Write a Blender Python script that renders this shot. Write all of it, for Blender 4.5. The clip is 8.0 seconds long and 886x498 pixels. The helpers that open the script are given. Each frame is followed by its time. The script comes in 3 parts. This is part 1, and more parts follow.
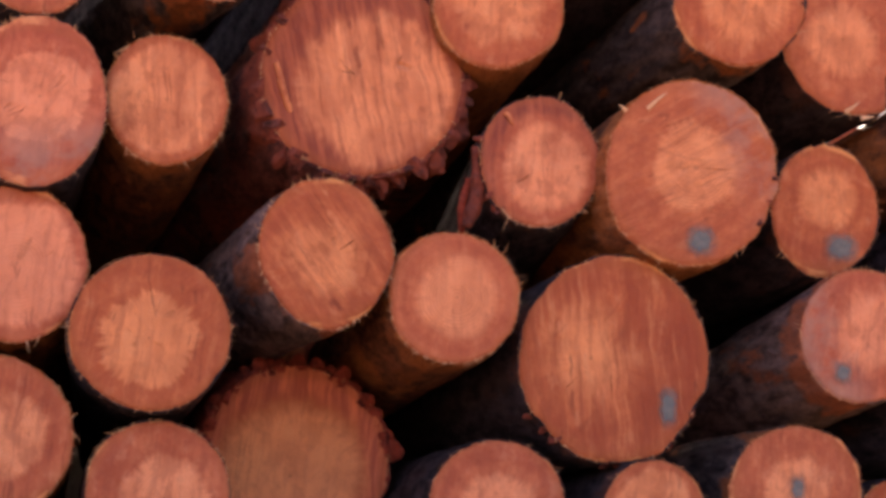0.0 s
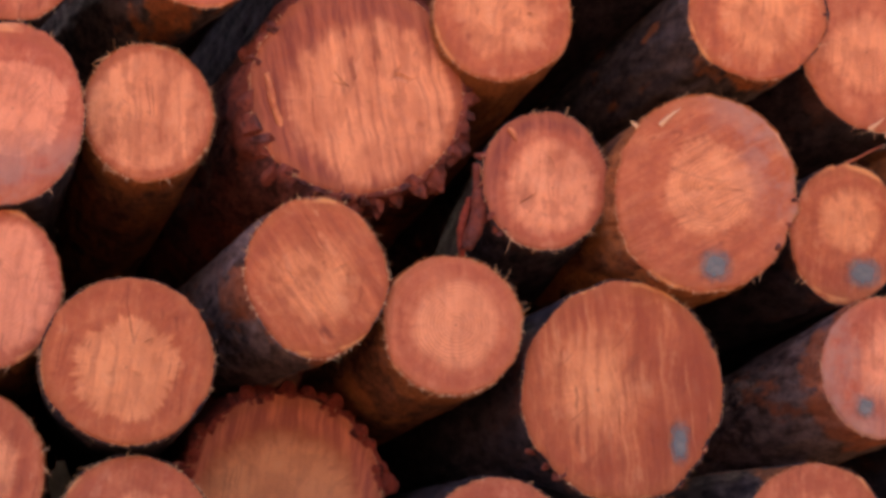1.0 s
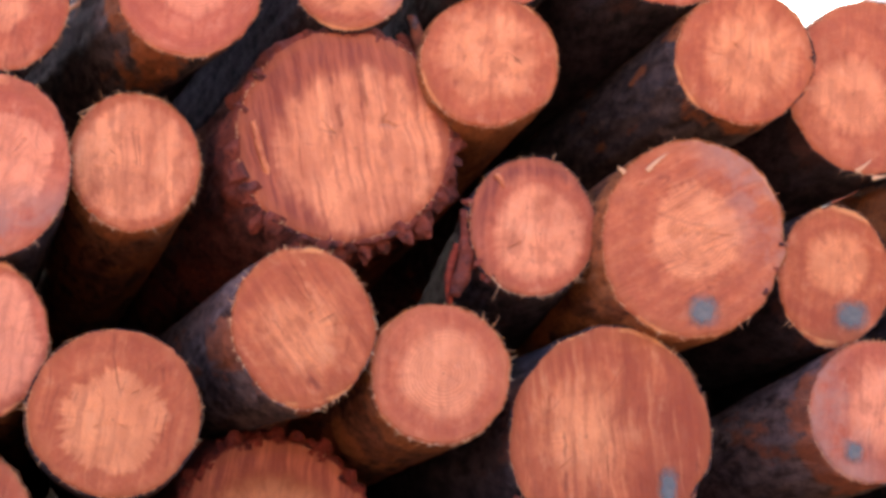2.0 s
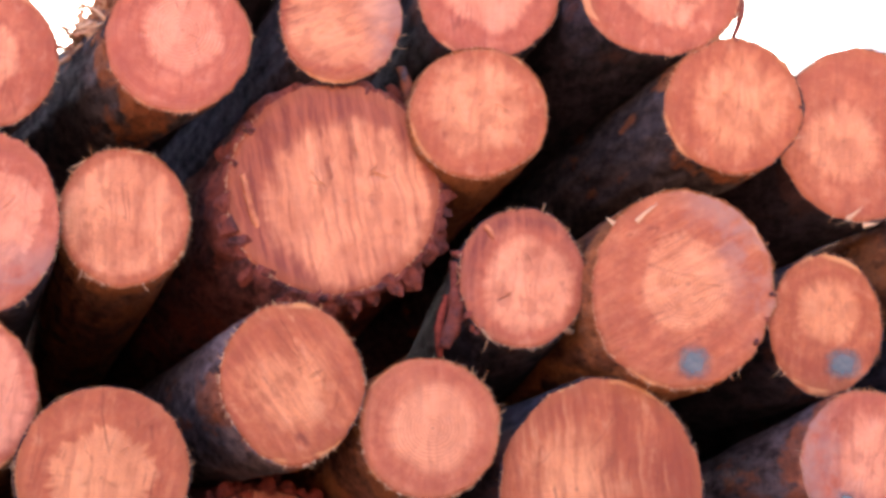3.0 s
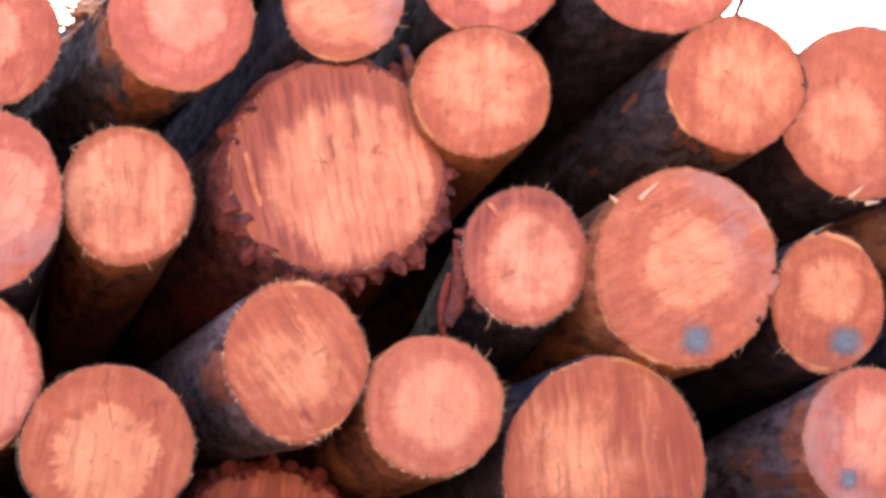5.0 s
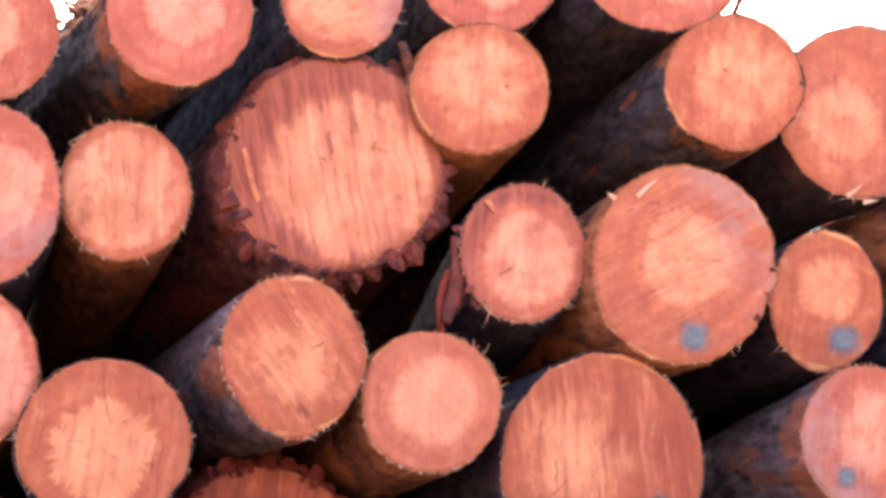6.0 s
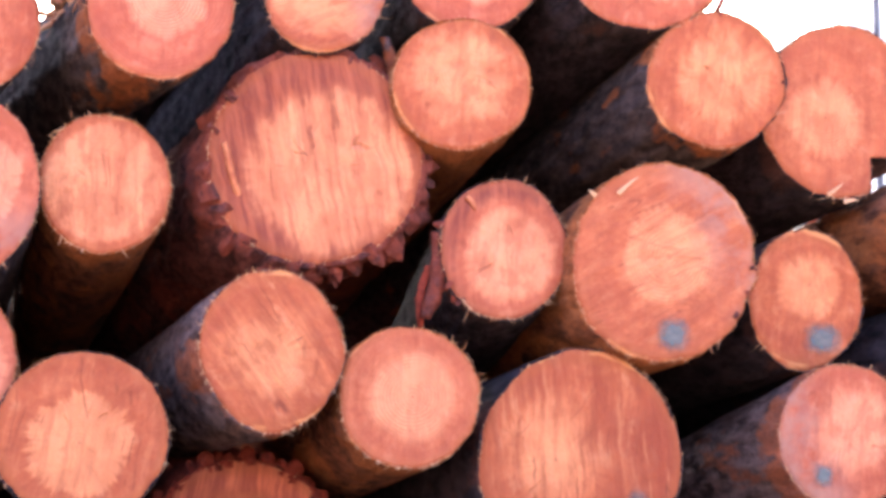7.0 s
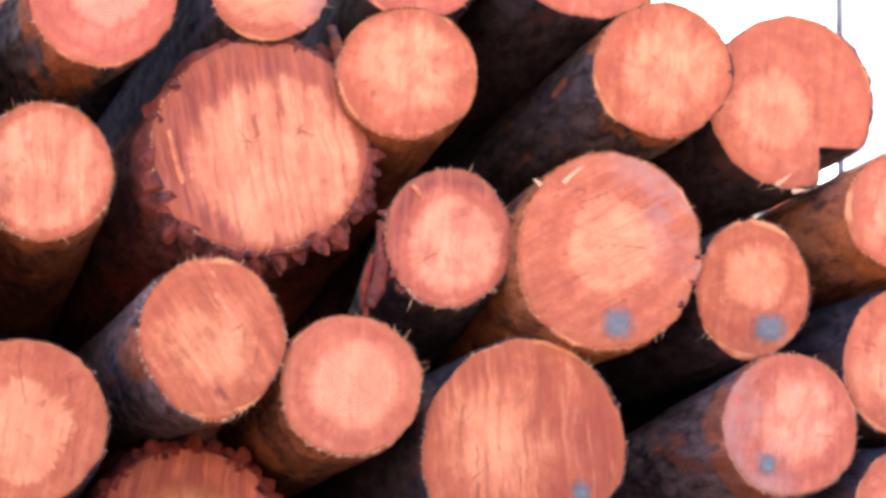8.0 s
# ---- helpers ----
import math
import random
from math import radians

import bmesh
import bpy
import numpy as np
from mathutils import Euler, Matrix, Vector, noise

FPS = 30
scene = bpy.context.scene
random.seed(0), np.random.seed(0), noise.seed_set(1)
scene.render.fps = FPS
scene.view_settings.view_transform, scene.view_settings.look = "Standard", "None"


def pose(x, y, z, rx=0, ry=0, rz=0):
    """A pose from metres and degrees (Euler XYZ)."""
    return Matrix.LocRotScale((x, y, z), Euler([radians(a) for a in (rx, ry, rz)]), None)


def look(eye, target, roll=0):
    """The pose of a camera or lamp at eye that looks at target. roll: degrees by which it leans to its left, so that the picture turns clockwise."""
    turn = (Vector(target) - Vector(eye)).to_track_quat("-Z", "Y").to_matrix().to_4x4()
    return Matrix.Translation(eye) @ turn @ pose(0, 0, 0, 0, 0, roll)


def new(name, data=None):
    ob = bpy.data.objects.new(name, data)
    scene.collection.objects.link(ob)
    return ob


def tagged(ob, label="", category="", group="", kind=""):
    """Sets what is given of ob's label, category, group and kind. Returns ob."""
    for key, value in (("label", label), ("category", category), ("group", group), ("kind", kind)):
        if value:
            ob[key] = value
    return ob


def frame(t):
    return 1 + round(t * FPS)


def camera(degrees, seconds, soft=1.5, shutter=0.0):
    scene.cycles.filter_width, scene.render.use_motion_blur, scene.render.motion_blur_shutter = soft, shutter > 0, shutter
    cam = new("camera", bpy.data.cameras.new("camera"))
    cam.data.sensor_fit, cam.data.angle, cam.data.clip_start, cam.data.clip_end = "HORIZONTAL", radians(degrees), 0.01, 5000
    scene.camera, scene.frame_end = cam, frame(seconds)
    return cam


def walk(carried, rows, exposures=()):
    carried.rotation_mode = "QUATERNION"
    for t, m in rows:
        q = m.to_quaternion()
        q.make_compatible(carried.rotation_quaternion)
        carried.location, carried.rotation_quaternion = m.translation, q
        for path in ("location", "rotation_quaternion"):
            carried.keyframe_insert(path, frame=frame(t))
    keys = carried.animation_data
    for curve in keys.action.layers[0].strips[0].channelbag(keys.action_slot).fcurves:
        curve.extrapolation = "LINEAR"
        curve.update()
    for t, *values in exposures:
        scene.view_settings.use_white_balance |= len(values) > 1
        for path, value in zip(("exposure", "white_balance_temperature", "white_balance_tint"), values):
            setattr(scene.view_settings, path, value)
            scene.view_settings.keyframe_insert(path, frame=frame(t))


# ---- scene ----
# ---- the camera and its walk ----
cam = camera(42, 8.0, soft=3.6)
PATH = [
    (0.0, (-0.0459, -1.6980, 0.3855), (0.4945, -0.0451, 0.8504), -0.143),
    (0.1, (-0.0448, -1.6284, 0.3882), (0.4874, 0.0212, 0.8737), -0.063),
    (0.2, (-0.0397, -1.5797, 0.3926), (0.4978, 0.0638, 0.8926), -0.053),
    (0.3, (-0.0402, -1.5850, 0.4068), (0.5000, 0.0614, 0.8943), -0.051),
    (0.5, (-0.0362, -1.5788, 0.3908), (0.5068, 0.0601, 0.8999), -0.057),
    (0.7, (-0.0229, -1.5913, 0.4138), (0.5160, 0.0550, 0.9032), 0.055),
    (1.0, (-0.0057, -1.6055, 0.4455), (0.5273, 0.0483, 0.9154), 0.360),
    (1.2, (0.0007, -1.6070, 0.4499), (0.5369, 0.0447, 0.9236), 0.225),
    (2.3, (0.0058, -1.6349, 0.5305), (0.5423, 0.0129, 1.0172), -0.013),
    (2.5, (0.0169, -1.6406, 0.5430), (0.5532, 0.0055, 1.0357), -0.145),
    (2.7, (0.0198, -1.6440, 0.5504), (0.5507, 0.0021, 1.0490), -0.160),
    (3.0, (0.0197, -1.6482, 0.5623), (0.5486, -0.0030, 1.0659), -0.092),
    (3.5, (-0.0000, -1.6424, 0.5600), (0.5271, 0.0000, 1.0743), 0.000),
    (4.0, (-0.0060, -1.6386, 0.5566), (0.5164, 0.0076, 1.0635), 0.148),
    (4.5, (0.0003, -1.6397, 0.5557), (0.5322, 0.0093, 1.0437), -0.245),
    (4.7, (0.0057, -1.6410, 0.5509), (0.5400, 0.0077, 1.0371), -0.263),
    (5.8, (0.0184, -1.6383, 0.5327), (0.5515, 0.0073, 1.0303), -0.241),
    (6.0, (0.0154, -1.6347, 0.5255), (0.5505, 0.0090, 1.0273), -0.116),
    (6.5, (0.0208, -1.6408, 0.5380), (0.5573, 0.0064, 1.0268), 0.006),
    (7.0, (0.0328, -1.6426, 0.5293), (0.5802, 0.0002, 1.0209), 0.264),
    (7.2, (0.0677, -1.6521, 0.5278), (0.6156, -0.0075, 1.0124), 0.002),
    (7.5, (0.1074, -1.6642, 0.5155), (0.6650, -0.0239, 1.0037), 0.282),
    (8.0, (0.1092, -1.6659, 0.5182), (0.6651, -0.0242, 1.0037), 0.301),
]
walk(cam, [(t, look(eye, aim, roll)) for t, eye, aim, roll in PATH],
     exposures=[(0.0, 2.30, 8350, 23), (1.0, 2.49, 8150, 21), (1.2, 2.55, 7850, 18.5), (2.5, 3.03, 6420, 11.5), (3.5, 3.13, 6230, 10), (4.5, 3.25, 6200, 10), (6.0, 3.38, 6160, 9.5), (8.0, 3.47, 6130, 9)])

# ---- world, sun ----
SUN_HEIGHT, SUN_SIDE = 38, 12          # degrees over the horizon; degrees to the right of the logs' far ends
world = bpy.data.worlds.new("world")
scene.world = world
world.use_nodes = True
wn, wl = world.node_tree.nodes, world.node_tree.links
sky = wn.new("ShaderNodeTexSky")
sky.sky_type, sky.sun_disc = "NISHITA", False
sky.sun_elevation, sky.sun_rotation = radians(SUN_HEIGHT), radians(SUN_SIDE)
sky.air_density, sky.dust_density, sky.ozone_density = 1.0, 6.0, 0.6
wl.new(sky.outputs["Color"], wn["Background"].inputs["Color"])
wn["Background"].inputs["Strength"].default_value = 0.15
sun = new("sun", bpy.data.lights.new("sun", "SUN"))
sun.data.energy, sun.data.angle, sun.data.color = 5.0, radians(0.6), (1.0, 0.9, 0.76)
sun_from = Vector((math.sin(radians(SUN_SIDE)) * math.cos(radians(SUN_HEIGHT)),
                   math.cos(radians(SUN_SIDE)) * math.cos(radians(SUN_HEIGHT)), math.sin(radians(SUN_HEIGHT))))
sun.matrix_world = look(sun_from * 20, (0, 0, 0))


# ---- materials ----
class Nodes:
    """A short way to write node trees."""

    def __init__(self, name):
        self.mat = bpy.data.materials.new(name)
        self.mat.use_nodes = True
        self.n, self.l = self.mat.node_tree.nodes, self.mat.node_tree.links
        self.bsdf = self.n["Principled BSDF"]

    def put(self, socket, v):
        if isinstance(v, bpy.types.NodeSocket):
            self.l.new(v, socket)
        elif isinstance(v, (tuple, list)) and len(v) == 3 and socket.type == "RGBA":
            socket.default_value = (*v, 1)
        else:
            socket.default_value = v

    def math(self, op, a, b=0.0, c=0.0, clamp=False):
        m = self.n.new("ShaderNodeMath")
        m.operation, m.use_clamp = op, clamp
        for s, v in zip(m.inputs, (a, b, c)):
            self.put(s, v)
        return m.outputs[0]

    def mix(self, f, a, b, blend="MIX"):
        m = self.n.new("ShaderNodeMix")
        m.data_type, m.blend_type = "RGBA", blend
        self.put(m.inputs["Factor"], f)
        self.put(m.inputs["A"], a)
        self.put(m.inputs["B"], b)
        return m.outputs["Result"]

    def step(self, v, lo, hi, a=0.0, b=1.0):
        m = self.n.new("ShaderNodeMapRange")
        m.interpolation_type = "SMOOTHSTEP"
        for s, x in zip(m.inputs, (v, lo, hi, a, b)):
            self.put(s, x)
        return m.outputs[0]

    def noise(self, vec, scale, detail=4.0, rough=0.55, w=None):
        t = self.n.new("ShaderNodeTexNoise")
        if w is not None:
            t.noise_dimensions = "4D"
            self.put(t.inputs["W"], w)
        self.put(t.inputs["Vector"], vec)
        t.inputs["Scale"].default_value, t.inputs["Detail"].default_value = scale, detail
        t.inputs["Roughness"].default_value = rough
        return t.outputs["Fac"]

    def voronoi(self, vec, scale, feature="F1", rand=1.0):
        t = self.n.new("ShaderNodeTexVoronoi")
        t.feature = feature
        self.put(t.inputs["Vector"], vec)
        t.inputs["Scale"].default_value, t.inputs["Randomness"].default_value = scale, rand
        return t.outputs["Distance"]

    def coord(self, kind="Object"):
        return self.n.new("ShaderNodeTexCoord").outputs[kind]

    def mapped(self, vec, loc=(0, 0, 0), rot=(0, 0, 0), size=(1, 1, 1)):
        m = self.n.new("ShaderNodeMapping")
        self.put(m.inputs["Vector"], vec)
        m.inputs["Location"].default_value, m.inputs["Rotation"].default_value, m.inputs["Scale"].default_value = loc, rot, size
        return m.outputs[0]

    def random(self):
        return self.n.new("ShaderNodeObjectInfo").outputs["Random"]

    def bump(self, height, strength, distance=0.002, under=None):
        b = self.n.new("ShaderNodeBump")
        b.inputs["Strength"].default_value, b.inputs["Distance"].default_value = strength, distance
        self.put(b.inputs["Height"], height)
        if under is not None:
            self.put(b.inputs["Normal"], under)
        return b.outputs[0]

    def done(self, colour, rough, normal=None, spec=0.3):
        self.put(self.bsdf.inputs["Base Color"], colour)
        self.put(self.bsdf.inputs["Roughness"], rough)
        self.bsdf.inputs["Specular IOR Level"].default_value = spec
        if normal is not None:
            self.put(self.bsdf.inputs["Normal"], normal)
        return self.mat


HEARTWOOD, SAPWOOD, DEEP_RED = (0.82, 0.286, 0.165), (0.53, 0.132, 0.074), (0.32, 0.055, 0.038)


def end_grain(seed, radius, heart, pith, saw, streaks, red, grey, dark, ring_at, tone, blur, mottle, rings, jag, cracks, lobes):
    """Sawn end of a log: pale heart, redder sapwood, rings round the pith, streaks along the saw's way, small checks."""
    m = Nodes("end_grain")
    co = m.mapped(m.coord(), loc=(-pith[0], -pith[1], 0))
    shift = m.mapped(co, loc=(seed * 3.1, seed * 1.7, seed))
    sep = m.n.new("ShaderNodeSeparateXYZ")
    m.put(sep.inputs[0], co)
    x, y = sep.outputs[0], sep.outputs[1]
    r = m.math("DIVIDE", m.math("SQRT", m.math("ADD", m.math("MULTIPLY", x, x), m.math("MULTIPLY", y, y))), radius)
    ang = m.math("ARCTAN2", y, x)
    wob = m.math("SUBTRACT", m.noise(shift, 13, 3), 0.5)
    wob2 = m.math("SUBTRACT", m.noise(shift, 45, 4, 0.65), 0.5)
    rw = m.math("ADD", r, m.math("ADD", m.math("MULTIPLY", wob, 0.16), m.math("MULTIPLY", wob2, 0.06)))
    # ray-like fringes across the heart's edge
    fan = m.n.new("ShaderNodeCombineXYZ")
    ca, sa = m.math("COSINE", ang), m.math("SINE", ang)
    m.put(fan.inputs[0], m.math("MULTIPLY", ca, 8.0))
    m.put(fan.inputs[1], m.math("MULTIPLY", sa, 8.0))
    m.put(fan.inputs[2], m.math("ADD", m.math("MULTIPLY", r, 3.0), seed * 1.9))
    fringe = m.noise(fan.outputs[0], 1.0, 3, 0.6)
    rw = m.math("ADD", rw, m.math("MULTIPLY", m.math("SUBTRACT", fringe, 0.5), 0.10 + jag))
    # the heart is no circle: it bulges out in a few lobes
    lob = m.n.new("ShaderNodeCombineXYZ")
    m.put(lob.inputs[0], m.math("MULTIPLY", ca, 1.3))
    m.put(lob.inputs[1], m.math("MULTIPLY", sa, 1.3))
    m.put(lob.inputs[2], seed * 4.3)
    lobe = m.math("SUBTRACT", m.noise(lob.outputs[0], 1.0, 1, 0.5), 0.5)
    rw = m.math("ADD", rw, m.math("MULTIPLY", lobe, lobes))
    col = m.mix(m.step(rw, heart - blur, heart + blur), HEARTWOOD, SAPWOOD)
    # outer sapwood goes deeper red, in patches
    patch = m.step(m.noise(shift, 13, 4), 0.42, 0.62)
    outer = m.math("MULTIPLY", m.step(rw, heart + 0.08, 0.95), m.math("ADD", m.math("MULTIPLY", patch, 0.6), 0.15))
    col = m.mix(m.math("MULTIPLY", outer, min(red, 1.0)), col, DEEP_RED)
    col = m.mix(m.math("MULTIPLY", m.step(fringe, 0.52, 0.68, 0.0, 0.5), m.step(rw, heart - 0.2, heart)), col, m.mix(0.5, col, DEEP_RED))
    # blotches and fine mottling
    blot = m.noise(shift, 15, 3, 0.5)
    col = m.mix(m.step(blot, 0.46, 0.64, 0.0, 0.75 * mottle), col, m.mix(0.62, col, (0.36, 0.075, 0.042)))
    col = m.mix(m.step(blot, 0.48, 0.3, 0.0, 0.5), col, m.mix(0.5, col, (0.84, 0.30, 0.17)))
    dab = m.noise(m.mapped(m.mapped(shift, rot=(0, 0, radians(90 - saw))), size=(1.15 + 0.6 * streaks, 0.9 - 0.35 * streaks, 1)), 24, 4, 0.6)
    col = m.mix(m.step(dab, 0.48, 0.62, 0.0, 0.62 * mottle), col, m.mix(0.7, col, (0.32, 0.07, 0.042)))
    col = m.mix(m.step(dab, 0.45, 0.32, 0.0, 0.4 * mottle), col, m.mix(0.6, col, (0.90, 0.42, 0.28)))
    mott = m.noise(shift, 60, 6, 0.72)
    col = m.mix(m.step(mott, 0.42, 0.68, 0.0, 0.32), col, m.mix(0.55, col, (0.90, 0.38, 0.23)))
    col = m.mix(m.step(mott, 0.49, 0.32, 0.0, 0.36), col, m.mix(0.5, col, (0.32, 0.09, 0.055)))
    # year rings, thin, mostly smeared over by the saw
    warp = m.math("ADD", m.math("MULTIPLY", r, radius * 1150), m.math("MULTIPLY", wob, 17.0))
    ring = m.math("SINE", warp)
    ringf = m.math("MULTIPLY", m.step(ring, -0.1, 1.0), m.step(m.noise(shift, 20, 3), 0.36, 0.60, 0.15 * rings, rings))
    col = m.mix(ringf, col, m.mix(0.7, col, (0.36, 0.09, 0.05)))
    # broader bands of slow and quick years in the sapwood
    band = m.math("SINE", m.math("ADD", m.math("MULTIPLY", rw, 17.0), seed * 1.3))
    col = m.mix(m.math("MULTIPLY", m.step(band, 0.1, 0.9, 0.0, 0.4), m.step(rw, heart, heart + 0.1)), col, m.mix(0.6, col, DEEP_RED))
    # saw streaks: fine ones, and broad soft smears
    bent = m.n.new("ShaderNodeVectorMath")
    bent.operation = "ADD"
    m.put(bent.inputs[0], shift)
    bump_off = m.n.new("ShaderNodeCombineXYZ")
    m.put(bump_off.inputs[0], m.math("MULTIPLY", wob, 0.022))
    m.put(bump_off.inputs[1], m.math("MULTIPLY", wob2, 0.004))
    m.put(bent.inputs[1], bump_off.outputs[0])
    way = bent.outputs[0]
    st = m.noise(m.mapped(m.mapped(way, rot=(0, 0, radians(90 - saw))), size=(75, 5.0, 1)), 1.0, 6, 0.68)
    wide = m.noise(m.mapped(m.mapped(way, rot=(0, 0, radians(90 - saw))), size=(30, 2.6, 1)), 1.0, 3, 0.5)
    stf = m.math("MULTIPLY", m.step(st, 0.48, 0.66), min(1.0, 0.28 + streaks))
    col = m.mix(m.math("MULTIPLY", stf, 0.85), col, m.mix(0.7, col, (0.30, 0.07, 0.05)))
    widef = m.math("MULTIPLY", m.math("MULTIPLY", m.step(wide, 0.43, 0.6), min(1.0, 0.15 + streaks)), m.step(rw, 0.2, 0.9, 0.2, 0.85))
    col = m.mix(widef, col, m.mix(0.72, col, (0.30, 0.055, 0.036)))
    pale = m.math("MULTIPLY", m.step(st, 0.48, 0.28), 0.1 + 0.25 * streaks)
    col = m.mix(pale, col, (0.90, 0.36, 0.21))
    # long thin cracks and torn fibres along the saw's way, and a few across it
    for turn_by, narrow_to, amount in ((0, (22, 1.6, 1), cracks * 0.7), (38, (15, 2.0, 1), cracks * 0.3)):
        lay = m.noise(m.mapped(m.mapped(way, loc=(0.3 * turn_by, 0.1, 0), rot=(0, 0, radians(90 - saw + turn_by))), size=narrow_to), 1.0, 1.5, 0.5)
        thin = m.step(m.math("ABSOLUTE", m.math("SUBTRACT", lay, 0.5)), 0.010, 0.002)
        where = m.step(m.noise(m.mapped(shift, loc=(3.0 + turn_by, 1.0, 2.0)), 17, 2), 0.48, 0.60)
        col = m.mix(m.math("MULTIPLY", m.math("MULTIPLY", thin, where), amount), col, (0.17, 0.035, 0.028))
    # inner bark left as a dark ring at the rim
    if dark:
        rd = m.math("ADD", m.math("SQRT", m.math("ADD", m.math("POWER", m.math("ADD", x, pith[0] - ring_at[0] * radius), 2.0), m.math("POWER", m.math("ADD", y, pith[1] - ring_at[1] * radius), 2.0))), 0.0)
        rd = m.math("ADD", m.math("DIVIDE", rd, radius), m.math("ADD", m.math("MULTIPLY", wob, 0.16), m.math("ADD", m.math("MULTIPLY", m.math("SUBTRACT", fringe, 0.5), 0.12), m.math("MULTIPLY", m.math("SUBTRACT", wide, 0.5), 0.12 + 0.45 * streaks))))
        col = m.mix(m.step(rd, dark - 0.11, dark + 0.11, 0.0, 0.85), col, m.mix(m.step(st, 0.60, 0.38), tuple(c * (0.5 + 0.5 * red) for c in (0.21, 0.045, 0.038)), tuple(c * (0.5 + 0.5 * red) for c in (0.40, 0.10, 0.065))))
    # a few thin checks out from the pith
    comb = m.n.new("ShaderNodeCombineXYZ")
    m.put(comb.inputs[0], m.math("ADD", m.math("MULTIPLY", ang, 2.6), m.math("MULTIPLY", wob2, 0.5)))
    m.put(comb.inputs[1], m.math("MULTIPLY", r, 0.9))
    m.put(comb.inputs[2], seed * 2.3)
    chk = m.voronoi(comb.outputs[0], 1.0, "DISTANCE_TO_EDGE")
    chkf = m.math("MULTIPLY", m.step(chk, 0.03, 0.0), m.math("MULTIPLY", m.step(r, 0.02, 0.1), m.step(r, 0.7, 0.35)))
    chkf = m.math("MULTIPLY", chkf, m.step(m.noise(shift, 26, 2), 0.5, 0.66))
    col = m.mix(m.math("MULTIPLY", chkf, 0.25), col, (0.22, 0.06, 0.04))
    dot = m.step(r, 0.03, 0.008)
    col = m.mix(m.math("MULTIPLY", dot, 0.4), col, (0.25, 0.08, 0.05))
    # thin cambium line at the rim, and the log's own tone
    edge = m.math("SQRT", m.math("ADD", m.math("POWER", m.math("ADD", x, pith[0]), 2.0), m.math("POWER", m.math("ADD", y, pith[1]), 2.0)))
    col = m.mix(m.step(m.math("ADD", m.math("DIVIDE", edge, radius), m.math("MULTIPLY", wob, 0.12)), 0.86, 0.95, 0.0, 0.35), col, (0.40, 0.11, 0.05))
    # pale patches on the outermost rim: backlit fibres' glow put into the colour
    if not dark:
        col = m.mix(m.math("MULTIPLY", m.step(m.math("ADD", m.math("DIVIDE", edge, radius), m.math("MULTIPLY", wob2, 0.06)), 0.975, 1.0), m.step(blot, 0.48, 0.6, 0.0, 0.6)), col, (0.80, 0.33, 0.16))
    shade = (1.0, 1.0 - 0.03 * tone, 1.0 + 0.10 * tone) if tone > 0 else (1.0 + 0.03 * tone, 1.0 + 0.05 * tone, 1.0 + 0.17 * tone)
    col = m.mix(1.0, col, shade, "MULTIPLY")
    # grey weathering and dirt towards one side, partly lens haze put into the colour
    if grey:
        gx = m.math("ADD", m.math("MULTIPLY", x, math.cos(radians(grey))), m.math("MULTIPLY", y, math.sin(radians(grey))))
        gf = m.math("MULTIPLY", m.step(m.math("DIVIDE", gx, radius), 0.1, 0.8), m.step(m.noise(shift, 14, 5, 0.65), 0.36, 0.6))
        col = m.mix(m.math("MULTIPLY", gf, 0.6), col, (0.37, 0.20, 0.19))
    h = m.math("ADD", m.math("MULTIPLY", st, 0.8), m.math("ADD", m.math("ADD", m.math("MULTIPLY", mott, 0.6), m.math("MULTIPLY", dab, -1.2)), m.math("MULTIPLY", chkf, -1.2)))
    return m.done(col, m.step(mott, 0.3, 0.7, 0.62, 0.9), m.bump(h, 0.8, 0.004), 0.22)


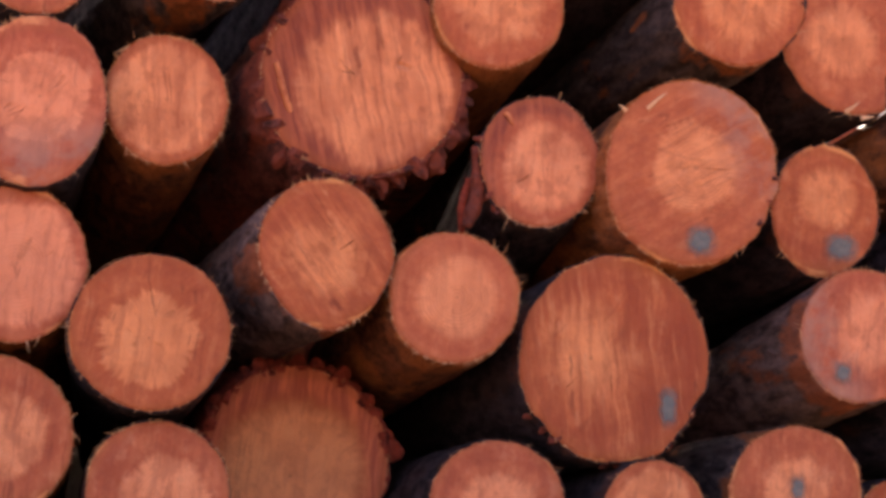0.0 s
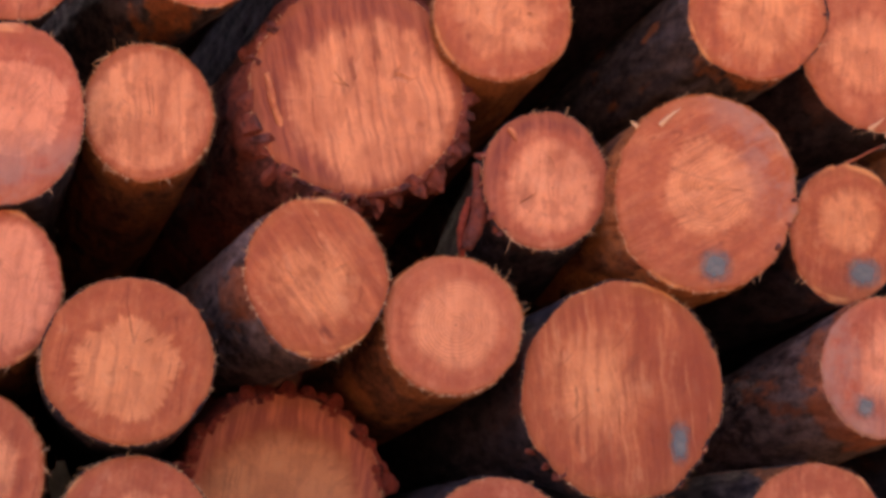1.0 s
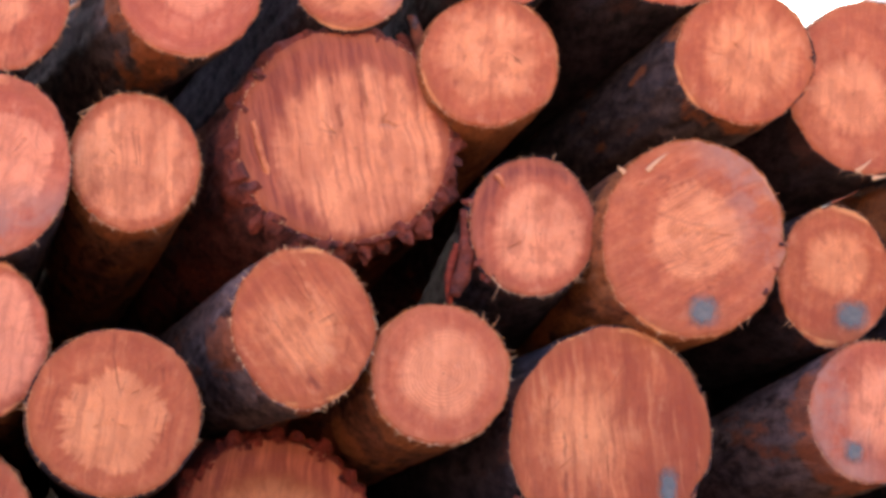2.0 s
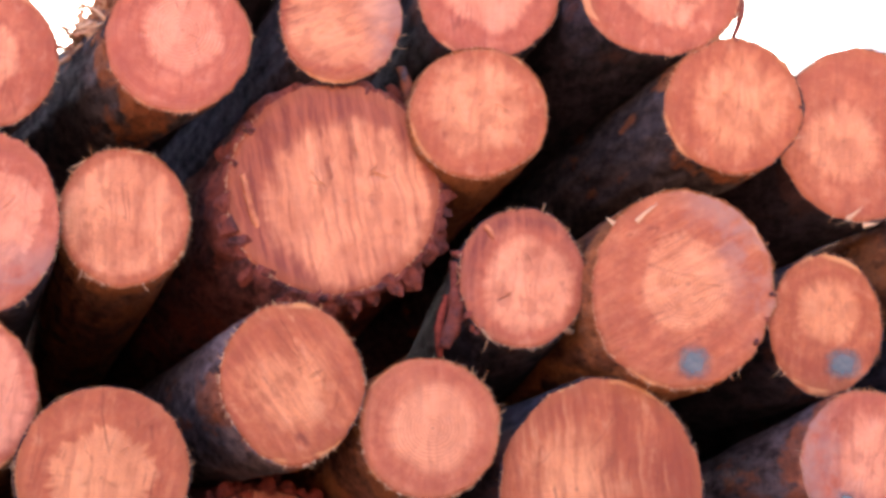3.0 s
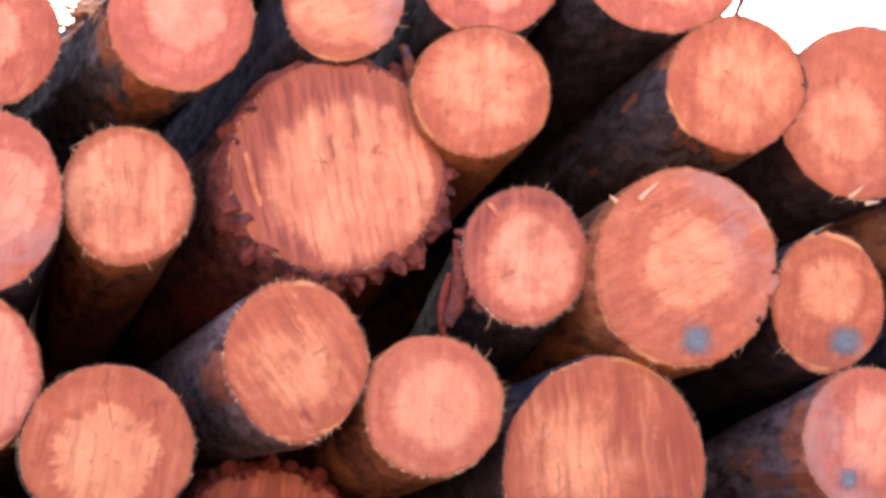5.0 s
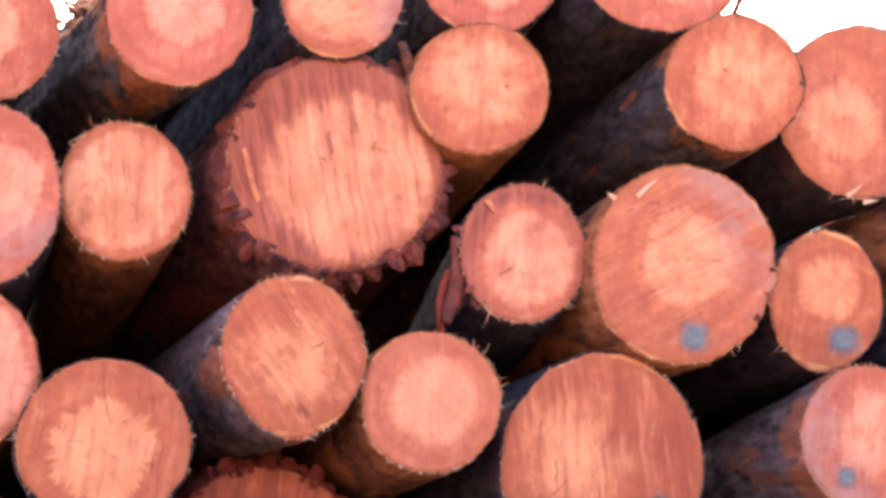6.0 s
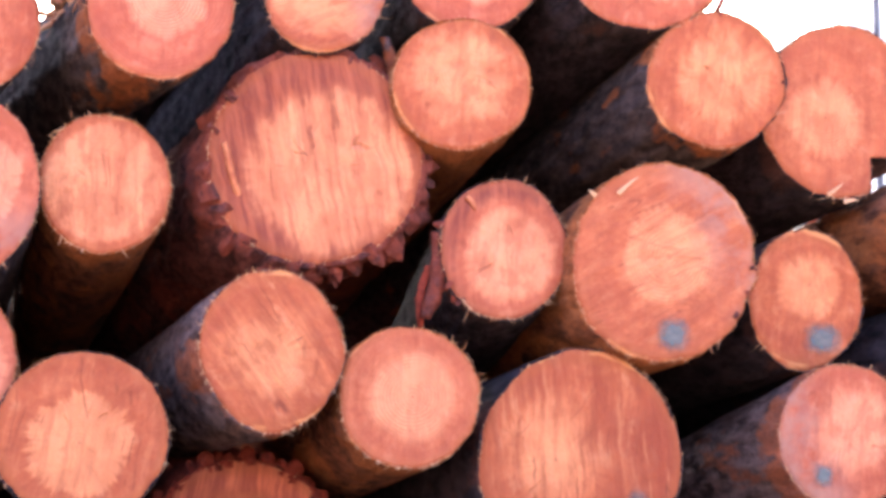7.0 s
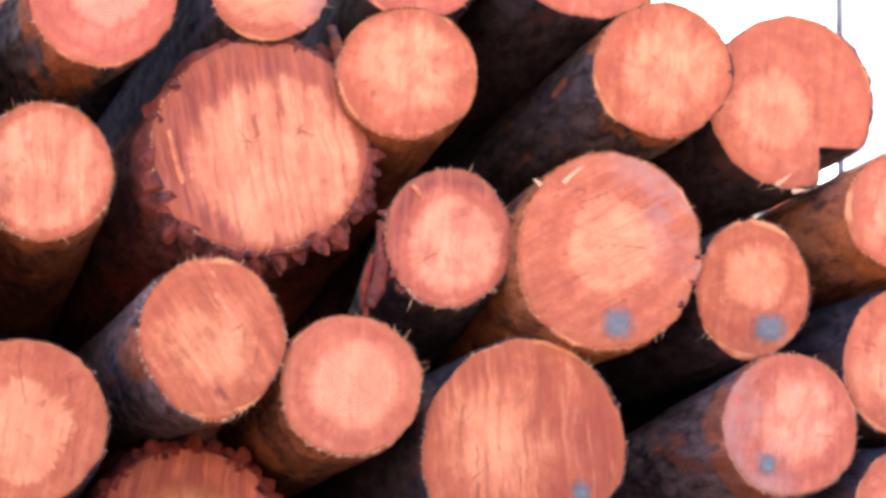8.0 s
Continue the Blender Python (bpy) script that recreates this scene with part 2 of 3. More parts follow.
def bark_material(name, plate, crack, under, bare):
    """Pine bark: grey-brown plates, dark cracks, orange inner bark where plates have come off."""
    m = Nodes(name)
    co = m.coord()
    rnd = m.random()
    off = m.n.new("ShaderNodeVectorMath")
    off.operation = "ADD"
    m.put(off.inputs[0], co)
    cmb = m.n.new("ShaderNodeCombineXYZ")
    m.put(cmb.inputs[0], m.math("MULTIPLY", rnd, 40.0))
    m.put(cmb.inputs[2], m.math("MULTIPLY", rnd, 17.0))
    m.put(off.inputs[1], cmb.outputs[0])
    v = off.outputs[0]
    lon = m.mapped(v, size=(1, 1, 0.45))
    big = m.noise(lon, 11, 4, 0.6)
    # more of it is knocked off close to the cut
    axes = m.n.new("ShaderNodeSeparateXYZ")
    m.put(axes.inputs[0], co)
    big = m.math("ADD", big, m.step(axes.outputs[2], -0.09, 0.0, 0.0, 0.13))
    mid = m.noise(lon, 42, 6, 0.68)
    fine = m.noise(v, 190, 4, 0.7)
    flake = m.noise(m.mapped(v, size=(1, 1, 0.6)), 26, 2, 0.4)
    scale = m.math("FRACT", m.math("MULTIPLY", flake, 9.0))
    col = m.mix(m.step(mid, 0.32, 0.66), crack, plate)
    col = m.mix(m.step(big, 0.67 - bare * 0.3, 0.76 - bare * 0.3), col, m.mix(m.step(mid, 0.3, 0.7), under, m.mix(0.5, under, crack)))
    col = m.mix(m.step(fine, 0.52, 0.8, 0.0, 0.4), col, m.mix(0.5, col, (0.34, 0.24, 0.21)))
    col = m.mix(m.step(scale, 0.16, 0.0, 0.0, 0.55), col, crack)
    col = m.mix(m.step(m.noise(v, 75, 3, 0.6), 0.58, 0.72, 0.0, 0.6), col, crack)
    h = m.math("ADD", m.math("MULTIPLY", mid, 1.4), m.math("ADD", m.math("MULTIPLY", scale, 0.5), m.math("MULTIPLY", fine, 0.5)))
    return m.done(col, 0.9, m.bump(h, 0.9, 0.006), 0.15)


GREY_BARK = bark_material("grey_bark", (0.095, 0.062, 0.072), (0.016, 0.011, 0.016), (0.30, 0.085, 0.036), 0.3)
BROWN_BARK = bark_material("brown_bark", (0.27, 0.088, 0.052), (0.06, 0.02, 0.016), (0.40, 0.12, 0.05), 0.7)
WORN_BARK = bark_material("worn_bark", (0.135, 0.095, 0.118), (0.022, 0.014, 0.021), (0.30, 0.08, 0.045), 0.45)
RED_BARK = bark_material("red_bark", (0.25, 0.038, 0.032), (0.06, 0.012, 0.012), (0.36, 0.055, 0.038), 0.5)
# bark kept darker and bluer, the deep shade between logs put into its colour
SHADED_BARK = bark_material("shaded_bark", (0.056, 0.036, 0.052), (0.010, 0.007, 0.012), (0.09, 0.034, 0.034), 0.15)
THICK_BARK = bark_material("thick_bark", (0.19, 0.056, 0.056), (0.040, 0.013, 0.016), (0.28, 0.062, 0.048), 0.45)
PLUM_BARK = bark_material("plum_bark", (0.22, 0.130, 0.140), (0.050, 0.026, 0.032), (0.36, 0.10, 0.058), 0.42)


def sliver_material():
    m = Nodes("torn_fibre")
    f = m.random()
    return m.done(m.mix(f, (0.70, 0.38, 0.24), (0.52, 0.21, 0.12)), 0.8)


def paint_material():
    """Thin blue-grey marking paint, worn through to the wood at its edge."""
    m = Nodes("marking_paint")
    co = m.coord()
    n = m.noise(co, 75, 5, 0.65)
    uv = m.n.new("ShaderNodeSeparateXYZ")
    m.put(uv.inputs[0], m.coord("Generated"))
    dx = m.math("SUBTRACT", uv.outputs[0], 0.5)
    dy = m.math("SUBTRACT", uv.outputs[1], 0.5)
    d = m.math("POWER", m.math("ADD", m.math("POWER", m.math("ABSOLUTE", dx), 3.0), m.math("POWER", m.math("ABSOLUTE", dy), 3.0)), 0.333)
    d = m.math("ADD", d, m.math("MULTIPLY", m.math("SUBTRACT", n, 0.5), 0.45))
    m.put(m.bsdf.inputs["Alpha"], m.step(d, 0.46, 0.12, 0.0, 0.78))
    return m.done(m.mix(m.step(n, 0.35, 0.65), (0.11, 0.14, 0.17), (0.20, 0.20, 0.23)), 0.75)


def earth_material():
    m = Nodes("trodden_earth")
    co = m.coord()
    a, b, c = m.noise(co, 0.6, 5), m.noise(co, 7, 6, 0.65), m.noise(co, 70, 5, 0.7)
    col = m.mix(m.step(b, 0.35, 0.7), (0.12, 0.078, 0.050), (0.23, 0.155, 0.10))
    col = m.mix(m.step(a, 0.45, 0.65, 0.0, 0.6), col, (0.12, 0.13, 0.05))
    col = m.mix(m.step(c, 0.55, 0.75, 0.0, 0.6), col, (0.38, 0.26, 0.16))
    return m.done(col, 0.95, m.bump(m.math("ADD", b, m.math("MULTIPLY", c, 0.4)), 0.7, 0.02), 0.15)


def board_material():
    m = Nodes("white_boards")
    v = m.mapped(m.coord(), size=(9, 9, 0.6))
    n = m.noise(v, 1.5, 5, 0.6)
    return m.done(m.mix(m.step(n, 0.35, 0.75), (0.84, 0.80, 0.82), (0.62, 0.58, 0.63)), 0.7, m.bump(n, 0.3, 0.004))


def plain(name, a, b, scale, rough, metal=0.0):
    m = Nodes(name)
    n = m.noise(m.coord(), scale, 5, 0.6)
    m.bsdf.inputs["Metallic"].default_value = metal
    return m.done(m.mix(m.step(n, 0.3, 0.7), a, b), rough, m.bump(n, 0.2, 0.002))


TORN_WOOD = plain("torn_wood", (0.62, 0.20, 0.10), (0.42, 0.11, 0.06), 60, 0.85)
SLIVER, PAINT, EARTH, BOARDS = sliver_material(), paint_material(), earth_material(), board_material()
POLE_GREY = plain("weathered_pole", (0.10, 0.09, 0.12), (0.17, 0.16, 0.19), 14, 0.7)


# ---- building helpers ----
def mesh(name, verts, faces, material, smooth=True):
    me = bpy.data.meshes.new(name)
    me.from_pydata([tuple(v) for v in verts], [], faces)
    me.materials.append(material)
    if smooth:
        me.polygons.foreach_set("use_smooth", [True] * len(me.polygons))
    me.update()
    return me


def part(name, me, parent, label="", kind=""):
    ob = new(name, me)
    ob.parent = parent
    return tagged(ob, label=label, kind=kind)


def box(x0, x1, y0, y1, z0, z1):
    v = [(x, y, z) for x in (x0, x1) for y in (y0, y1) for z in (z0, z1)]
    return v, [(0, 1, 3, 2), (4, 6, 7, 5), (0, 4, 5, 1), (2, 3, 7, 6), (0, 2, 6, 4), (1, 5, 7, 3)]


# The log ends stand in one slanting plane. Local z points out of that plane, x runs along the pile, y upwards.
FACING = Vector((0.1497, 0.9779, 0.1461)).normalized()
SIDE = FACING.cross(Vector((0, 0, 1))).normalized()
RISE = SIDE.cross(FACING).normalized()
TURN = Matrix((SIDE, RISE, -FACING)).transposed().to_4x4()
SEGMENTS = 144
STEPS = [0.0, 0.004, 0.009, 0.015, 0.022, 0.03, 0.04, 0.05, 0.062, 0.075, 0.09, 0.105, 0.12, 0.14, 0.16, 0.18, 0.2, 0.225, 0.25,
         0.28, 0.31, 0.35, 0.39, 0.44, 0.5, 0.57, 0.65, 0.75, 0.87, 1.0, 1.2, 1.45, 1.75, 2.1, 2.5, 2.9]


def outline(rng, wide, narrow, turn, lumps, notch=None, dents=()):
    """Radius by angle of a not quite round log end."""
    ph = [(k, rng.uniform(0, 6.28), rng.uniform(0.4, 1.0) * lumps / k ** 0.75) for k in (2, 3, 4, 5, 7, 9, 13, 19, 27)]
    ph += [(k, rng.uniform(0, 6.28), rng.uniform(0.2, 1.0) * 0.0045) for k in (8, 11, 16, 22, 31)]
    out = []
    for i in range(SEGMENTS):
        a = 2 * math.pi * i / SEGMENTS
        c, s = math.cos(a - radians(turn)), math.sin(a - radians(turn))
        r = 1 / math.sqrt((c / wide) ** 2 + (s / narrow) ** 2)
        r *= 1 + sum(w * math.sin(k * a + p) for k, p, w in ph)
        for at, half, amount in dents:
            q = (math.degrees(a) - at + 180) % 360 - 180
            r *= 1 + amount * math.exp(-(q / half) ** 2)
        if notch:
            # a corner that has been sawn away: x beyond nx and y below ny is missing
            nx, ny = notch
            px, py = r * math.cos(a), r * math.sin(a)
            if px > nx and py < ny:
                lim = max(nx / max(math.cos(a), 1e-3), ny / min(math.sin(a), -1e-3) if ny < 0 else 0)
                r = min(r, lim)
        out.append(r * rng.uniform(0.995, 1.005))
    return out


def tube(rng, rim, back, thick, rough, flakes, taper=0.04):
    """Bark round a log: from the cut end backwards, with plates and flakes standing out."""
    off = Vector((rng.uniform(0, 90), rng.uniform(0, 90), rng.uniform(0, 90)))
    verts, faces = [], []
    for j, d in enumerate(STEPS):
        for i, r in enumerate(rim):
            a = 2 * math.pi * i / SEGMENTS
            u = Vector((math.cos(a) * r, math.sin(a) * r, -d))
            n1 = noise.noise(Vector((u.x * 22, u.y * 22, u.z * 9)) + off)
            n2 = noise.noise(Vector((u.x * 70, u.y * 70, u.z * 30)) + off)
            n3 = abs(noise.noise(Vector((u.x * 38, u.y * 38, u.z * 14)) - off))
            rr = r * (1 - taper * d / 3) + thick * (1 + 0.5 * n1) + rough * (n1 + 0.5 * n2) + flakes * max(0.0, 0.35 - n3)
            if d < 0.03:
                rr = r + (rr - r) * (0.45 + 0.55 * d / 0.03)
            if j == 0:
                rr = r + thick * 0.55 + rough * 0.5 * n2
            lip = (thick * 0.6 + rough) * n2 if j < 3 else 0.0
            verts.append(Vector((math.cos(a) * rr, math.sin(a) * rr, lip)) + back * d)
    n = SEGMENTS
    for j in range(len(STEPS) - 1):
        for i in range(n):
            k = (i + 1) % n
            faces.append((j * n + i, j * n + k, (j + 1) * n + k, (j + 1) * n + i)[::-1])
    # inner lip, tucked behind the cut face, and the far end
    base = len(verts)
    for i, r in enumerate(rim):
        a = 2 * math.pi * i / n
        verts.append(Vector((math.cos(a) * r * 0.97, math.sin(a) * r * 0.97, -0.006)))
    for i in range(n):
        k = (i + 1) % n
        faces.append((base + i, base + k, k, i)[::-1])
    last = (len(STEPS) - 1) * n
    faces.append(tuple(last + i for i in range(n))[::-1])
    return verts, faces


def cut_disc(rng, rim, dome, ridges, saw):
    """The sawn face: a fine disc with saw ridges and a slightly broken rim."""
    off = Vector((rng.uniform(0, 90), rng.uniform(0, 90), 3.0))
    rings = [0.0, 0.1, 0.2, 0.3, 0.4, 0.5, 0.6, 0.7, 0.78, 0.85, 0.9, 0.94, 0.965, 0.985, 1.0]
    ca, sa = math.cos(radians(saw)), math.sin(radians(saw))
    verts, faces, n = [Vector((0, 0, dome))], [], SEGMENTS
    for f in rings[1:]:
        for i, r in enumerate(rim):
            a = 2 * math.pi * i / n
            x, y = math.cos(a) * r * f, math.sin(a) * r * f
            u, w = x * ca + y * sa, -x * sa + y * ca
            z = dome * (1 - f * f) + ridges * noise.noise(Vector((u * 75, w * 6, 0)) + off)
            z += 0.0012 * noise.noise(Vector((x * 60, y * 60, 1)) + off)
            if f > 0.97:
                z -= 0.0025 * (f - 0.97) / 0.03
                j = 1 + 0.011 * noise.noise(Vector((x * 160, y * 160, 7)) + off)
                x, y = x * j, y * j
            verts.append(Vector((x, y, z)))
    for i in range(n):
        faces.append((0, 1 + i, 1 + (i + 1) % n))
    for j in range(len(rings) - 2):
        for i in range(n):
            k = (i + 1) % n
            b, c = 1 + j * n, 1 + (j + 1) * n
            faces.append((b + i, c + i, c + k, b + k))
    return verts, faces


def needle(rng, length, width):
    """A torn splinter: a bent, pointed, three-sided sliver along local x."""
    bend, lift = rng.uniform(-0.35, 0.35), rng.uniform(-0.25, 0.35)
    verts, faces = [], []
    for j, f in enumerate((0.0, 0.35, 0.7)):
        w = width * (1 - 0.8 * f)
        c = Vector((length * f, bend * length * f * f, lift * length * f * f))
        verts += [c + Vector((0, w * math.cos(t), w * math.sin(t))) for t in (0.3, 2.4, 4.5)]
    verts.append(Vector((length, bend * length, lift * length)))
    for j in (0, 3):
        for i in range(3):
            k = (i + 1) % 3
            faces.append((j + i, j + k, j + 3 + k, j + 3 + i))
    faces += [(6, 7, 9), (7, 8, 9), (8, 6, 9), (2, 1, 0)]
    return verts, faces


def chunk(rng, length, width, depth):
    """A broken plate of thick bark, wedge shaped, along local x."""
    verts = []
    for f, k in ((0.0, 1.0), (0.45, 1.0), (0.8, 0.75), (1.0, 0.35)):
        for sy, sz in ((-1, 0), (-0.6, 1), (0.6, 1), (1, 0), (0.5, -1), (-0.5, -1)):
            verts.append(Vector((length * f + rng.uniform(-0.12, 0.12) * length * (f > 0), width * 0.5 * sy * k * rng.uniform(0.8, 1.2),
                                 depth * 0.5 * sz * k * rng.uniform(0.8, 1.2))))
    faces = []
    for j in range(3):
        for i in range(6):
            k = (i + 1) % 6
            faces.append((j * 6 + i, j * 6 + 6 + i, j * 6 + 6 + k, j * 6 + k))
    faces += [tuple(range(6)), tuple(range(18, 24))[::-1]]
    return verts, faces


def strap(rng, length, width):
    """A loose strip of bark: long, bent, ragged at its edges, along local x."""
    verts, faces, n = [], [], 14
    sway, ph = rng.uniform(-0.10, 0.10), rng.uniform(0, 6)
    for j in range(n):
        f = j / (n - 1)
        w = width * (0.55 + 0.45 * math.sin(0.5 + 2.4 * f)) * rng.uniform(0.8, 1.15)
        c = Vector((length * f, sway * length * math.sin(f * 3.0 + ph), 0.06 * length * math.sin(f * 3.14)))
        for dy, dz in ((-0.5, 0.0), (-0.15, 0.0025), (0.2, 0.0022), (0.5, -0.001), (0.1, -0.0035), (-0.3, -0.0035)):
            verts.append(c + Vector((0, w * dy, dz)))
    for j in range(n - 1):
        for i in range(6):
            k = (i + 1) % 6
            faces.append((j * 6 + i, j * 6 + 6 + i, j * 6 + 6 + k, j * 6 + k))
    faces += [tuple(range(6)), tuple(range(n * 6 - 6, n * 6))[::-1]]
    return verts, faces


def log(label, x, y, z, wide, narrow, turn, dx=0.0, dz=0.0, seed=1, heart=0.55, pith=(0, 0), saw=85, streaks=0.4, red=0.6,
        grey=0, bark=SHADED_BARK, thick=0.0025, rough=0.0025, flakes=0.006, lumps=0.018, slivers=7, teeth=None, paint=None, notch=None,
        ridges=0.0006, dark=0, ring_at=(0, 0), tone=0.0, blur=0.06, mottle=1.0, rings=0.22, jag=0.06, cracks=0.6, lobes=0.3, dents=(), curls=(), shreds=None, picks=(), straps=()):
    rng = random.Random(seed * 77 + 5)
    thing = new("log")
    thing.empty_display_size = 0.1
    thing.matrix_world = Matrix.Translation((x, y, z)) @ TURN
    tagged(thing, label=label, category="log", group="stacked logs")
    back = TURN.to_3x3().inverted() @ Vector((dx, 1.0, dz)).normalized()
    size = (wide + narrow) / 2
    rim = outline(rng, wide, narrow, turn, lumps, notch, dents)
    part("bark", mesh("bark", *tube(rng, rim, back, thick, rough, flakes), bark), thing)
    face = end_grain(seed, size, heart, (pith[0] * size, pith[1] * size), saw, streaks, red, grey, dark, ring_at, tone, blur, mottle, rings, jag, cracks, lobes)
    part("cut_face", mesh("cut_face", *cut_disc(rng, rim, 0.0015, ridges, saw - 90), face), thing, "sawn end grain")
    # short torn fibres all round the rim
    fv, ff = [], []
    tufts = [rng.randrange(SEGMENTS) for _ in range(9)]
    for _ in range(170):
        i = int(rng.gauss(rng.choice(tufts), 5)) % SEGMENTS if rng.random() < 0.7 else rng.randrange(SEGMENTS)
        a = 2 * math.pi * (i + rng.random()) / SEGMENTS
        v, f = needle(rng, 0.002 + 0.009 * rng.random() ** 2, rng.uniform(0.0004, 0.0010))
        m = Matrix.Translation((math.cos(a) * rim[i] * 0.995, math.sin(a) * rim[i] * 0.995, -0.001)) @ \
            pose(0, 0, 0, 0, rng.uniform(-60, 10), math.degrees(a) + rng.uniform(-60, 60))
        b = len(fv)
        fv += [m @ p for p in v]
        ff += [tuple(b + q for q in t) for t in f]
    part("fringe", mesh("fringe", fv, ff, SLIVER), thing, "short torn wood fibres", "stuff")
    for _ in range(slivers):
        i = int(rng.gauss(0.72, 0.22) * SEGMENTS) % SEGMENTS
        a = 2 * math.pi * i / SEGMENTS
        s = part("splinter", mesh("splinter", *needle(rng, rng.uniform(0.008, 0.024), rng.uniform(0.0004, 0.0010)), SLIVER), thing)
        s.matrix_basis = Matrix.Translation((math.cos(a) * rim[i] * 0.985, math.sin(a) * rim[i] * 0.985, 0.0)) @ \
            pose(0, 0, 0, 0, rng.uniform(-50, 20), math.degrees(a) + rng.uniform(-85, 85))
    if teeth:
        for k, lo, hi, count, length in [(k, *t) for t in teeth for k in range(t[2])]:
            a = radians(lo + (hi - lo) * (k + rng.uniform(-0.3, 0.3)) / (count - 1))
            i = int(a / (2 * math.pi) * SEGMENTS) % SEGMENTS
            ln = length * rng.uniform(0.6, 1.45)
            t = part("bark_plate", mesh("bark_plate", *chunk(rng, ln, length * rng.uniform(0.55, 1.5), length * rng.uniform(0.7, 1.1)),
                                        RED_BARK if bark == RED_BARK else THICK_BARK, False), thing)
            t.matrix_basis = Matrix.Translation((math.cos(a) * rim[i] * 0.94, math.sin(a) * rim[i] * 0.94, -length * rng.uniform(0.25, 0.9))) @ \
                pose(0, 0, 0, rng.uniform(-40, 40), rng.uniform(-15, 30), math.degrees(a) + rng.uniform(-24, 24))
    for cx, cy, turned, length in curls:
        s = part("peeled_sliver", mesh("peeled_sliver", *needle(rng, length, 0.005), SLIVER), thing, "pale curl of peeled wood")
        s.matrix_basis = pose(cx, cy, 0.0032, 0, 1, turned) @ Matrix.Diagonal((1, 1, 0.25, 1))
    for sx, sy, sz, turned, length, width, surface in straps:
        s = part("bark_strip", mesh("bark_strip", *strap(rng, length, width), surface), thing, "loose strip of torn bark")
        s.matrix_basis = pose(sx, sy, sz, rng.uniform(-20, 20), 4, turned)
    for at, length, turned in picks:
        a = radians(at)
        i = int(a / (2 * math.pi) * SEGMENTS) % SEGMENTS
        s = part("splinter", mesh("splinter", *needle(rng, length * rng.uniform(0.7, 1.1), rng.uniform(0.0006, 0.0012)), SLIVER), thing)
        s.matrix_basis = Matrix.Translation((math.cos(a) * rim[i] * 0.985, math.sin(a) * rim[i] * 0.985, 0.002)) @ pose(0, 0, 0, 0, -12, turned)
    if shreds:
        lo, hi, count, length = shreds
        for _ in range(count):
            a, d = radians(rng.uniform(lo, hi)), rng.uniform(0.01, 0.18)
            i = int(a / (2 * math.pi) * SEGMENTS) % SEGMENTS
            s = part("bark_shred", mesh("bark_shred", *needle(rng, length * rng.uniform(0.5, 1.3), rng.uniform(0.002, 0.006)), SLIVER), thing, "loose sunlit bark fibre")
            s.matrix_basis = Matrix.Translation(Vector((math.cos(a) * rim[i], math.sin(a) * rim[i], 0)) + back * d) @ \
                pose(0, 0, 0, rng.uniform(0, 90), rng.uniform(-60, 30), math.degrees(a) + rng.uniform(-70, 70))
    if paint:
        for px, py, pw, ph in paint:
            v, f = [], []
            for j in range(5):
                for i in range(24):
                    a = 2 * math.pi * i / 24
                    v.append((math.cos(a) * pw * j / 4, math.sin(a) * ph * j / 4, 0))
            for j in range(4):
                for i in range(24):
                    k = (i + 1) % 24
                    f.append((j * 24 + i, j * 24 + 24 + i, j * 24 + 24 + k, j * 24 + k))
            p = part("paint_mark", mesh("paint_mark", v, f, PAINT), thing, "faded blue-grey marking paint")
            p.matrix_basis = pose(px, py, 0.0042)
    return thing


# ---- ground ----
def ground():
    rows, cols, verts, faces = 60, 60, [], []
    span = [math.copysign(abs(t) ** 4, t) * 2000 for t in np.linspace(-1, 1, cols)]
    for yy in span:
        for xx in span:
            near = math.exp(-(xx * xx + yy * yy) / 900)
            verts.append((xx, yy, -0.01 + 0.02 * near * noise.noise(Vector((xx * 0.7, yy * 0.7, 0)))))
    for j in range(rows - 1):
        for i in range(cols - 1):
            faces.append((j * cols + i, j * cols + i + 1, (j + 1) * cols + i + 1, (j + 1) * cols + i))
    tagged(new("ground", mesh("ground", verts, faces, EARTH)), label="trodden brown earth strewn with sawdust", category="ground", kind="structure")


def bank():
    """An unseen earth backing, added along the far ends of the logs to keep sky out of the gaps."""
    verts, faces, n = [], [], 60
    prof = [(3.05, -0.05), (3.12, 0.6), (3.3, 1.4), (3.7, 1.9), (4.8, 2.0), (5.8, 1.4), (7.4, -0.05)]
    for i in range(n):
        xx = -6 + 8.9 * i / (n - 1)
        fade = min(1.0, (xx + 6) / 2, (2.9 - xx) / 0.3)
        for yy, zz in prof:
            k = noise.noise(Vector((xx * 1.7, yy * 1.7, zz * 2)))
            verts.append((xx, yy + 0.06 * k, (zz + 0.08 * k) * max(0.0, fade) - 0.04 * (fade <= 0)))
    for i in range(n - 1):
        for j in range(len(prof) - 1):
            b = i * len(prof) + j
            faces.append((b, b + len(prof), b + len(prof) + 1, b + 1))
    tagged(new("gap_backing", mesh("gap_backing", verts, faces, EARTH)), label="unseen earth backing added behind the logs to close sky gaps", category="bank", kind="structure")


ground()
bank()


